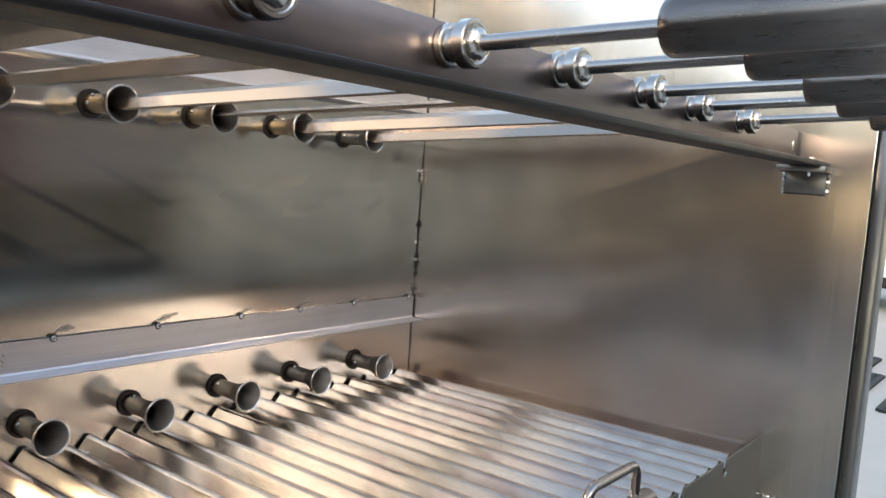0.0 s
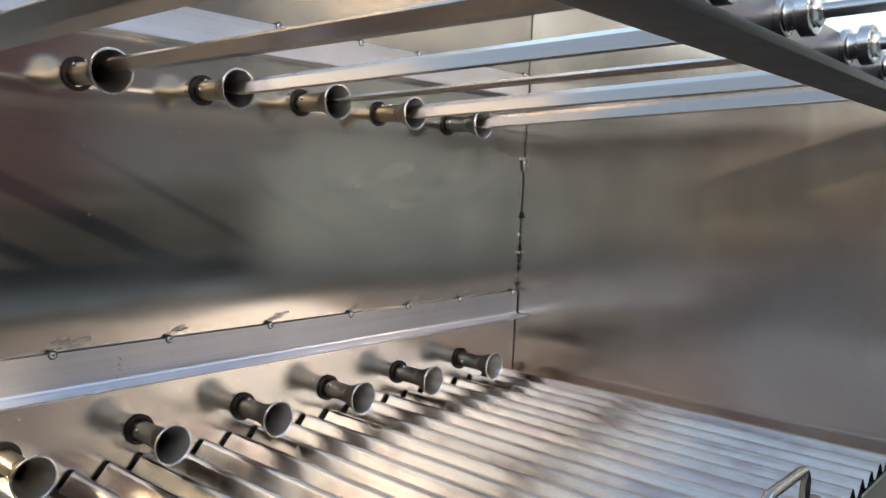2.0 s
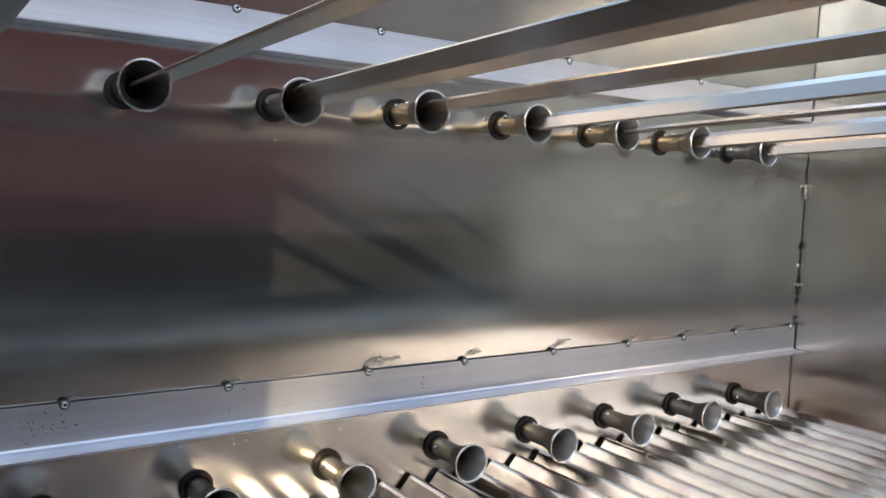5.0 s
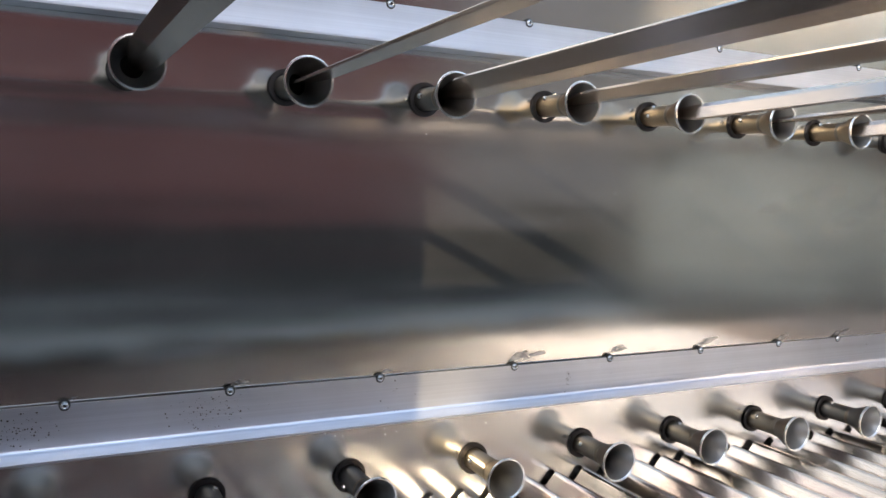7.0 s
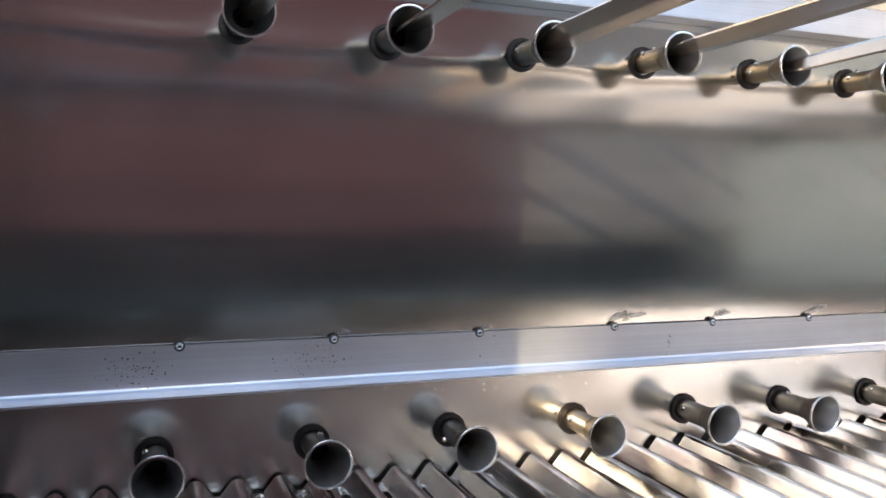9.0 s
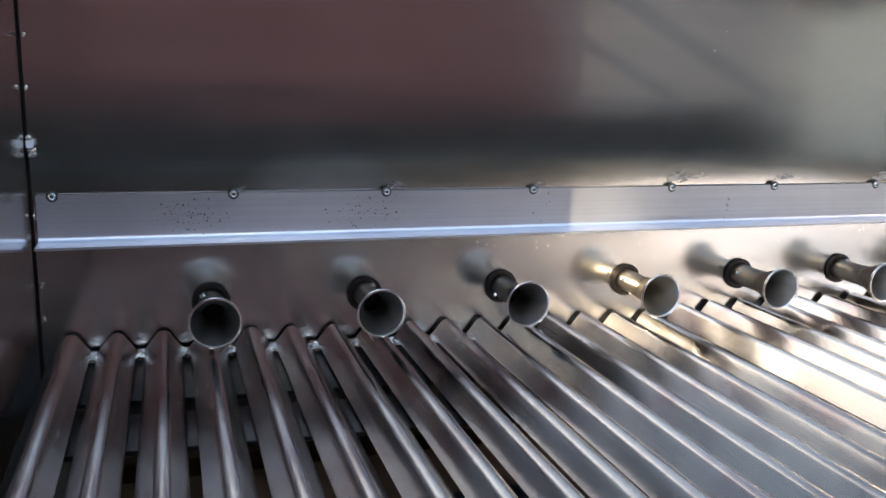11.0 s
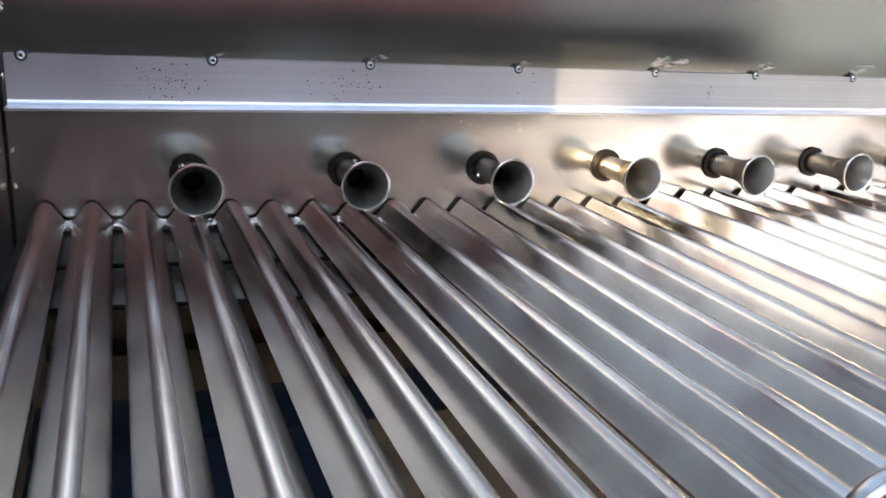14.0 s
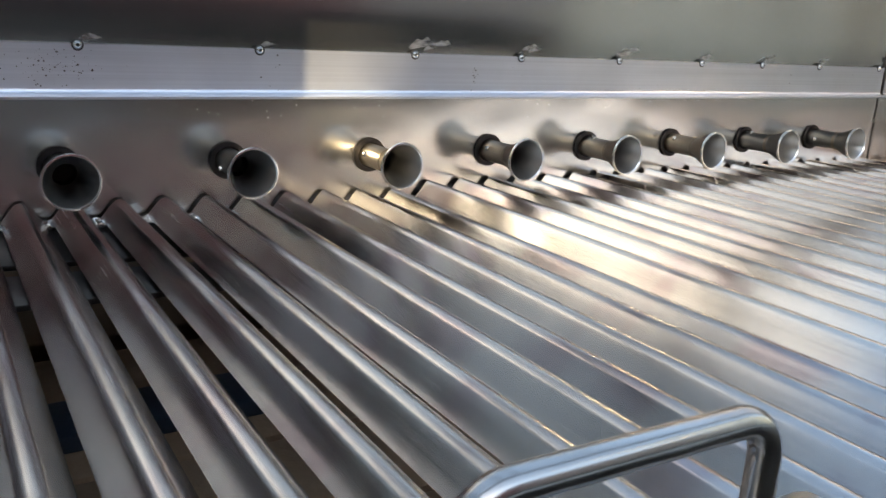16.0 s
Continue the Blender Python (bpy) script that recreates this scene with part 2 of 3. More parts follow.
def meshed(name, bm, mat, grain="x", sharp=32):
    bmesh.ops.recalc_face_normals(bm, faces=bm.faces[:])
    uv = bm.loops.layers.uv.new("grain")
    g = "xyz".index(grain)
    for f in bm.faces:
        rest = [i for i in range(3) if i != g]
        o = min(rest, key=lambda i: abs(f.normal[i]))
        for lp in f.loops:
            lp[uv].uv = (lp.vert.co[g], lp.vert.co[o])
    me = bpy.data.meshes.new(name)
    bm.to_mesh(me)
    bm.free()
    me.materials.append(mat)
    me.shade_smooth()
    me.set_sharp_from_angle(angle=radians(sharp))
    return me


def part(name, bm, mat, parent, label="", grain="x", sharp=32):
    ob = new(name, meshed(name, bm, mat, grain, sharp))
    ob.parent = parent
    return tagged(ob, label)


def structure(name, bm, mat, label, category, grain="x", sharp=32):
    return tagged(new(name, meshed(name, bm, mat, grain, sharp)), label, category, kind="structure")


def thing(name, label, category, group="", at=(0, 0, 0)):
    ob = new(name)
    ob.empty_display_size = 0.02
    ob.location = at
    return tagged(ob, label, category, group)


# ---- plan ----
LEFT, RIGHT, FRONT, TOP = 0.011, 1.597, -0.8235, 1.74
PEAK = 0.909
BARS = [0.0385 + 0.0424 * k for k in range(16)] + [0.7205 + 0.0441 * k for k in range(20)]
LOWER = [0.170, 0.328, 0.485, 0.644, 0.804, 0.959, 1.114, 1.269, 1.430]
UPPER = [0.250, 0.404, 0.563, 0.724, 0.885, 1.045, 1.199, 1.365]
ZUPS = [1.368, 1.364, 1.363, 1.366, 1.364, 1.363, 1.360, 1.356]
ZLOW = 0.940

# ---- the fire box and its walls ----
def buckle(u, v, seed):
    edge = min(1.0, 12 * min(u, 1 - u), 12 * min(v, 1 - v))
    return edge * (noise.noise(Vector((u * 3.1 + seed, v * 2.3, seed))) + 0.45 * noise.noise(Vector((u * 8 + seed, v * 5, 3 + seed))) + 0.09 * noise.noise(Vector((u * 2.5 + seed, v * 17, 6 + seed))))


def sheet(at, nu, nv, swell, seed):
    """A sheet of steel that is slightly buckled: at(u, v, d) gives the place for u, v in 0..1 and the depth d."""
    bm = bmesh.new()
    grid = []
    for a in range(nu + 1):
        row = []
        for b in range(nv + 1):
            u, v = a / nu, b / nv
            row.append(bm.verts.new(at(u, v, swell * buckle(u, v, seed))))
        grid.append(row)
    for a in range(nu):
        for b in range(nv):
            bm.faces.new((grid[a][b], grid[a + 1][b], grid[a + 1][b + 1], grid[a][b + 1]))
    r = bmesh.ops.extrude_face_region(bm, geom=bm.faces[:])
    back = [v for v in r["geom"] if isinstance(v, bmesh.types.BMVert)]
    push = Vector(at(0.5, 0.5, -0.012)) - Vector(at(0.5, 0.5, 0.0))
    bmesh.ops.translate(bm, vec=push, verts=back)
    return bm


ZB0, ZB1 = 0.60, TOP
XA, XB = LEFT + 0.0018, RIGHT - 0.0025


def back_depth(x, z):
    """How far the back sheet stands forward: slow buckles, a low swelling along the row of upper sockets, and a bend back towards the ledge."""
    d = 0.0012 * buckle((x - XA) / (XB - XA), (z - ZB0) / (ZB1 - ZB0), 1.7)
    rise = 0.85 + 0.5 * noise.noise(Vector((x * 7.0, 2.0, 4.1)))
    d += 0.0010 * rise * math.exp(-((z - 1.356 - 0.004 * noise.noise(Vector((x * 9.0, 7.3, 1.0)))) / 0.011) ** 2)
    if z < 1.12:
        d -= 0.38 * (1.0 + 0.5 * noise.noise(Vector((x * 4.0, 5.2, 2.0)))) * (1.12 - z) ** 2
    return d + 0.00022 * noise.noise(Vector((x * 5.0, 9.0, z * 34.0)))


def low_depth(x, z):
    return 0.0010 * noise.noise(Vector((x * 6.0, 3.0, z * 9.0))) + 0.0004 * noise.noise(Vector((x * 14.0, 5.0, z * 26.0)))


def panel(depth, xs, zs, y0, thick):
    """A thin sheet in the plane of the back wall, moved forward by depth(x, z)."""
    bm = bmesh.new()
    grid = [[bm.verts.new((x, y0 - depth(x, z), z)) for z in zs] for x in xs]
    for p, q in zip(grid, grid[1:]):
        for k in range(len(zs) - 1):
            bm.faces.new((p[k], q[k], q[k + 1], p[k + 1]))
    r = bmesh.ops.extrude_face_region(bm, geom=bm.faces[:])
    for v in [g for g in r["geom"] if isinstance(g, bmesh.types.BMVert)]:
        v.co.y = y0 + thick
    return bm


def steps(a, b, n):
    return [a + (b - a) * k / n for k in range(n)]


xs = steps(XA, XB, 120) + [XB]
zs = steps(1.025, 1.31, 40) + steps(1.31, 1.405, 48) + steps(1.405, TOP, 24) + [TOP]
wall_back = structure("wall_back", panel(back_depth, xs, zs, 0.0, 0.012), WALL, "brushed stainless steel back wall with cloudy reflections", "wall", "x")
structure("wall_back_lower", panel(low_depth, xs, steps(0.60, 1.03, 70) + [1.03], 0.0008, 0.011), LOWSHEET, "paler, rougher bare steel back panel behind the grate", "wall", "x")
wall_right = structure("wall_right", sheet(lambda u, v, d: (RIGHT - d, FRONT + u * (0.012 - FRONT), ZB0 + v * (ZB1 - ZB0)), 44, 60, 0.0050, 5.2), SIDE, "brushed stainless steel side wall with a welded corner seam", "wall", "z")
wall_left = structure("wall_left", sheet(lambda u, v, d: (LEFT + d, FRONT + u * (0.012 - FRONT), ZB0 + v * (ZB1 - ZB0)), 44, 60, 0.0012, 9.4), LSIDE, "brushed stainless steel side wall with a small weld patch", "wall", "z")
part("edge_strip", box(bmesh.new(), RIGHT - 0.0016, RIGHT + 0.004, FRONT - 0.0008, FRONT + 0.0012, ZB0, TOP, 0.0005), RIM, wall_right, "bright cut edge of the sheet")
bm = bmesh.new()
box(bm, RIGHT - 0.0035, RIGHT, 0.006, 0.03, 0.60, TOP)
box(bm, LEFT, LEFT + 0.0035, 0.006, 0.03, 0.60, TOP)
part("corner_backing", bm, SOOT_SHADE, wall_back, "black gap behind the corner seams")


def tacks(parent, x, side):
    """Small weld drops along a corner seam."""
    bm = bmesh.new()
    z = 0.93
    while z < 1.75:
        if random.random() < 0.55:
            blob(bm, (x + side * random.uniform(0, 0.003), random.uniform(-0.003, 0.0), z), random.uniform(0.0012, 0.0026), (1, 1, 1.8))
        z += random.uniform(0.012, 0.04)
    part("weld_seam", bm, WELD, parent, "small bright weld drops along the seam")


tacks(wall_right, RIGHT - 0.002, -1)
tacks(wall_left, LEFT + 0.002, 1)
bm = bmesh.new()
for k in range(4):
    blob(bm, (RIGHT - 0.004 + random.uniform(-0.003, 0.001), -0.004, 1.286 + 0.006 * k), 0.0036, (1, 0.8, 1.2), 2)
part("weld_patch", bm, WELD, wall_right, "bright weld lump on the corner seam")
bm = bmesh.new()
for k in range(4):
    blob(bm, (LEFT + 0.003 + random.uniform(-0.002, 0.003), -0.004, 1.088 + 0.004 * k), 0.0026, (1.3, 0.8, 1.0), 2)
part("weld_patch", bm, WELD, wall_left, "bright weld lump on the corner seam")


def ledge(name, z, label):
    """A folded strip on the back wall: upright face, narrow shelf, rivets along the top edge."""
    h, d, t = 0.044, 0.033, 0.0022
    a, b = LEFT + 0.005, RIGHT - 0.004
    ob = structure(name, prism(bmesh.new(), [(-0.001, z), (-0.001 - t, z), *[(-0.0082 + 0.005 * math.cos(q), z - h + 0.005 - 0.005 * math.sin(q)) for q in [math.pi / 2 * k / 5 for k in range(6)]], (-d, z - h), (-d, z - h - t), (-0.001, z - h - t)], "x", a, b), LEDGE, label, "trim", "x", 20)
    me = None
    for x in (0.03, 0.194, 0.35, 0.518, 0.696, 0.842, 1.0, 1.154, 1.283, 1.418, 1.578):
        if me is None:
            me = meshed("rivet", lathe(bmesh.new(), [(0.0013, -0.0036), (0.0016, -0.0052), (0.0022, -0.0056), (0.0036, -0.0042), (0.0042, -0.0028), (0.0042, 0.0)], 14), TURNED)
            core = meshed("rivet_core", lathe(bmesh.new(), [(0.0001, -0.0040), (0.0013, -0.0040), (0.0014, -0.002)], 8), SOOT_SHADE)
            ring = meshed("rivet_ring", lathe(bmesh.new(), [(0.0040, -0.0030), (0.0053, -0.0028), (0.0055, 0.0)], 14), SOOT_SHADE)
        r = new("rivet", me)
        r.location, r.parent = (x, -0.0008, z - 0.001), ob
        for piece, me2 in (("rivet_core", core), ("rivet_ring", ring)):
            k = new(piece, me2)
            k.parent = r
    return ob


ledge_low = ledge("trim_lower", 1.0505, "bluish mill-finish steel strip riveted along the back wall")
ledge("trim_upper", 1.463, "bluish mill-finish steel strip riveted above the upper sockets")
bm = bmesh.new()
for cx, cz, w, n in ((0.15, 1.030, 0.035, 110), (0.33, 1.030, 0.040, 100), (0.53, 1.028, 0.03, 10), (0.776, 1.026, 0.004, 16), (0.84, 1.027, 0.02, 3), (1.2, 1.03, 0.3, 8)):
    for k in range(n):
        x, z, r = random.gauss(cx, w * 0.5), min(1.045, max(1.010, random.gauss(cz, 0.009))), 0.0002 + 0.0008 * random.random() ** 2.5
        s = [bm.verts.new((x + r * math.cos(a) * random.uniform(0.7, 1.3), -0.0036, z + r * math.sin(a))) for a in (0, 1.05, 2.1, 3.14, 4.19, 5.24)]
        e = bmesh.ops.extrude_face_region(bm, geom=[bm.faces.new(s)])
        bmesh.ops.translate(bm, vec=(0, 0.0005, 0), verts=[v for v in e["geom"] if isinstance(v, bmesh.types.BMVert)])
tagged(part("speck", bm, SPECK, ledge_low, "clusters of dark rust specks"), kind="stuff")


def on_back(x, z, lift):
    """A place just off the buckled back wall."""
    return (x, (-back_depth(x, z) if z > 1.025 else 0.0008 - low_depth(x, z)) - lift, z)


def on_right(y, z, lift):
    return (RIGHT - 0.0050 * buckle((y - FRONT) / (0.012 - FRONT), (z - ZB0) / (ZB1 - ZB0), 5.2) - lift, y, z)


# sanded smears beside the rivets, spatter, scratches
for x, size in ((0.194, 0.3), (0.35, 0.42), (0.518, 0.35), (0.696, 1.0), (0.842, 0.8), (1.0, 0.9), (1.154, 0.6), (1.283, 0.7), (1.418, 0.5)):
    bm = bmesh.new()
    for k in range(4):
        x0, z0 = x + 0.003 + random.uniform(-0.012, 0.010) * size, 1.0525 + random.uniform(0.0, 0.005) * size
        ln, th = random.uniform(0.022, 0.040) * size, random.uniform(0.004, 0.009) * size
        n = 8
        up = [bm.verts.new(on_back(x0 + ln * q / n, z0 + ln * 0.22 * q / n + th * math.sin(math.pi * q / n) ** 0.6 * random.uniform(0.7, 1.2), 0.0009 + 0.00008 * k)) for q in range(n + 1)]
        dn = [bm.verts.new(on_back(x0 + ln * q / n, z0 + ln * 0.22 * q / n - 0.0002, 0.0009 + 0.00008 * k)) for q in range(n + 1)]
        for q in range(n):
            bm.faces.new((dn[q], dn[q + 1], up[q + 1], up[q]))
    tagged(part("sanded_smear", bm, SMEAR, wall_back, "pale sanded smear beside a rivet"), kind="stuff")
random.seed(11)
for cx, cz, w, h, tilt in ((1.40, 1.285, 0.060, 0.022, 0.5), (1.47, 1.30, 0.035, 0.030, 0.9), (1.30, 1.235, 0.075, 0.016, 0.3), (1.46, 1.235, 0.040, 0.010, 0.6), (1.20, 1.265, 0.090, 0.012, 0.2), (1.52, 1.335, 0.018, 0.030, 0.0), (1.34, 1.62, 0.03, 0.035, 0.3), (1.38, 1.60, 0.02, 0.02, 0.8)):
    bm = bmesh.new()
    rim = []
    for k in range(22):
        q = 2 * math.pi * k / 22
        f = 1 + 0.35 * noise.noise(Vector((math.cos(q) * 1.3 + cx * 9, math.sin(q) * 1.3, cz * 9)))
        u, v = w * f * math.cos(q), h * f * math.sin(q)
        rim.append((cx + u * math.cos(tilt) - v * math.sin(tilt), cz + u * math.sin(tilt) + v * math.cos(tilt)))
    hub = [bm.verts.new(on_back(cx + (x - cx) * 0.5, cz + (z - cz) * 0.5, 0.0008)) for x, z in rim]
    out = [bm.verts.new(on_back(x, z, 0.0008)) for x, z in rim]
    bm.faces.new(hub)
    for k in range(22):
        bm.faces.new((hub[k], out[k], out[(k + 1) % 22], hub[(k + 1) % 22]))
    tagged(part("wipe_mark", bm, WIPE, wall_back, "faint pale wipe mark"), kind="stuff")
bm = bmesh.new()
for k in range(36):
    x, z, r = random.uniform(0.55, 1.5), random.gauss(1.29, 0.05), random.uniform(0.0002, 0.0005)
    bm.faces.new([bm.verts.new(on_back(x + r * math.cos(a) * random.uniform(0.7, 1.8), z + r * math.sin(a), 0.0008)) for a in (0, 1.05, 2.1, 3.14, 4.19, 5.24)])
for k in range(70):
    x, z, r = random.uniform(0.40, 1.3), 1.004 - abs(random.gauss(0, 0.012)), random.uniform(0.0002, 0.0005)
    bm.faces.new([bm.verts.new(on_back(x + r * math.cos(a) * random.uniform(0.7, 1.8), z + r * math.sin(a) * 1.6, 0.0008)) for a in (0, 1.05, 2.1, 3.14, 4.19, 5.24)])
tagged(part("spatter", bm, SANDED, wall_back, "tiny pale spatter specks"), kind="stuff")
for pts in (((-0.345, 1.312), (-0.342, 1.304), (-0.344, 1.296)), ((-0.357, 1.246), (-0.352, 1.236), (-0.351, 1.225), (-0.353, 1.214)), ((-0.335, 1.13), (-0.331, 1.127)), ((-0.50, 1.235), (-0.497, 1.231))):
    bm = bmesh.new()
    a = [bm.verts.new(on_right(y - 0.0004, z, 0.0006)) for y, z in pts]
    b = [bm.verts.new(on_right(y + 0.0004, z, 0.0006)) for y, z in pts]
    for q in range(len(pts) - 1):
        bm.faces.new((a[q], a[q + 1], b[q + 1], b[q]))
    part("scratch", bm, SOOT_SHADE, wall_right, "thin dark curved scratch")
bm = bmesh.new()
for k in range(16):
    z = random.choice((1.10, 1.115, 1.13, 1.06, 1.2)) + random.gauss(0, 0.006)
    blob(bm, (RIGHT - 0.002 - abs(random.gauss(0, 0.003)), -0.0008, z), random.uniform(0.0008, 0.0022), (1, 0.5, 1.9))
part("scorch", bm, SOOT_SHADE, wall_right, "black scorch marks on the corner seam")
bm = bmesh.new()
bm.faces.new([bm.verts.new((LEFT + 0.004 + 0.0006 * a, -0.0085, 1.098 + 0.0007 * b)) for a, b in ((-5, -3), (-2, -5), (4, -4), (6, 1), (5, 6), (-1, 5), (-5, 5))])
e = bmesh.ops.extrude_face_region(bm, geom=bm.faces[:])
bmesh.ops.translate(bm, vec=(0, 0.0025, 0), verts=[v for v in e["geom"] if isinstance(v, bmesh.types.BMVert)])
part("paint_chip", bm, PAINT, wall_left, "white chip stuck on the corner weld")

# front rest with a notch under every lower skewer, and the drip trough before it
YP, ZP, ZT = -0.711, 0.938, 0.846
out = [(LEFT, ZT - 0.03), (LEFT, ZP)]
for x in LOWER:
    out += [(x - 0.0105, ZP), (x - 0.0095, ZP - 0.003)]
    out += [(x - 0.0088 * math.cos(a), ZP - 0.016 - 0.0088 * math.sin(a)) for a in [math.pi * k / 8 for k in range(9)]]
    out += [(x + 0.0095, ZP - 0.003), (x + 0.0105, ZP)]
out += [(RIGHT, ZP), (RIGHT, ZT - 0.03)]
rest = thing("skewer_rest", "upright steel plate with rounded notches in front of the grate", "rest")
part("notched_plate", prism(bmesh.new(), out, "y", YP - 0.003, YP), PLATE, rest, "", "x", 25)
trough = thing("drip_trough", "shallow grey steel drip trough along the grill front", "trough")
part("trough_floor", box(bmesh.new(), LEFT, RIGHT, FRONT - 0.02, YP - 0.003, ZT - 0.003, ZT, 0.0008), PLATE, trough)
part("front_lip", prism(bmesh.new(), [(FRONT - 0.02, ZT - 0.02), (FRONT - 0.017, ZT - 0.02), (FRONT - 0.017, ZT + 0.022), (FRONT - 0.02, ZT + 0.022)], "x", LEFT, RIGHT), DARK, trough)
for x in (LEFT + 0.002, RIGHT - 0.002):
    bm, y = bmesh.new(), YP - 0.006
    while y > FRONT:
        blob(bm, (x, y, ZT + 0.001), random.uniform(0.0015, 0.003), (1, 1.7, 0.8))
        y -= random.uniform(0.004, 0.012)
    part("weld_seam", bm, WELD, trough, "bright weld beads in the trough corner")


# ---- posts ----
def post(x0, x1, label):
    p = thing("corner_post", label, "post", "front posts")
    bm = bmesh.new()
    box(bm, x0, x1, -0.8445, -0.8275, 0.0, TOP, 0.0022)
    part("post_tube", bm, POST, p, "", "z")
    bm = bmesh.new()
    box(bm, min(x0, x1) + 0.006, max(x0, x1) - 0.006, -0.8275, FRONT, 0.0, TOP)
    part("joint", bm, SOOT_SHADE, p, "black joint between post and wall")
    return p


post(RIGHT, RIGHT + 0.050, "dark square steel post at the open front edge")
post(LEFT - 0.050, LEFT, "dark square steel post at the open front edge")

for x in (LEFT - 0.05, RIGHT):
    leg = thing("rear_leg", "dark square steel leg under the back of the fire box", "leg", "rear legs")
    part("leg_tube", box(bmesh.new(), x, x + 0.05, 0.0, 0.05, 0.0, 0.66, 0.0022), POST, leg, "", "z")


# ---- lower frame, fire bricks ----
bm = bmesh.new()
box(bm, LEFT - 0.05, RIGHT + 0.05, -0.86, 0.05, 0.66, 0.70)
structure("firebox_floor", bm, DARK, "dark steel floor of the fire box", "floor")
bm = bmesh.new()
box(bm, LEFT, RIGHT, FRONT - 0.02, FRONT - 0.012, 0.66, ZT - 0.003)
structure("wall_front_apron", bm, DARK, "steel front apron below the trough", "wall")
floor_bricks = thing("brick_bed", "brown fire bricks laid under the grate", "brick bed", at=(0, 0, 0.70))
me = meshed("brick", box(bmesh.new(), -0.112, 0.112, -0.056, 0.056, 0.0, 0.062, 0.004), BRICK)
for i in range(7):
    for j in range(6):
        if LEFT + 0.13 + i * 0.228 + 0.112 < RIGHT:
            b = new("brick", me)
            b.location = (LEFT + 0.125 + i * 0.228 + random.uniform(-0.002, 0.002), -0.075 - j * 0.118, 0.0)
            b.rotation_euler = (0, 0, random.uniform(-0.01, 0.01))
            b.parent = floor_bricks


blue = thing("blue_bar", "dark blue painted steel bar lying on the bricks", "bar", at=(0, 0, 0.7625))
part("bar_body", box(bmesh.new(), LEFT + 0.02, 0.46, -0.213, -0.147, 0.0, 0.014, 0.002), BLUE, blue)
plate = thing("blue_plate", "dark blue painted steel plate lying on the bricks", "plate", at=(0, 0, 0.7625))
part("plate_body", box(bmesh.new(), LEFT + 0.02, 0.27, -0.470, -0.217, 0.0, 0.006, 0.0015), BLUE, plate)

# ---- grate of folded bars ----
def bar_outline(hw, k):
    """A bar folded from plate: two flat flanks of slope k and a rounded ridge, open below."""
    q = math.atan(k)
    def line(r, t, end):
        drop = (r - t) / math.cos(q) - r
        arc = [((r - t) * math.sin(a), (r - t) * math.cos(a) - r) for a in [q * i / 7 for i in range(8)]]
        return arc + [(end * f, drop - k * end * f) for f in (0.55, 0.8, 1.0) if end * f > arc[-1][0] + 0.001]
    top, low = line(0.0084, 0.0, hw), line(0.0084, 0.0018, hw - 0.0013)
    return [(-x, z) for x, z in reversed(top[1:])] + top + list(reversed(low)) + [(-x, z) for x, z in low[1:]]


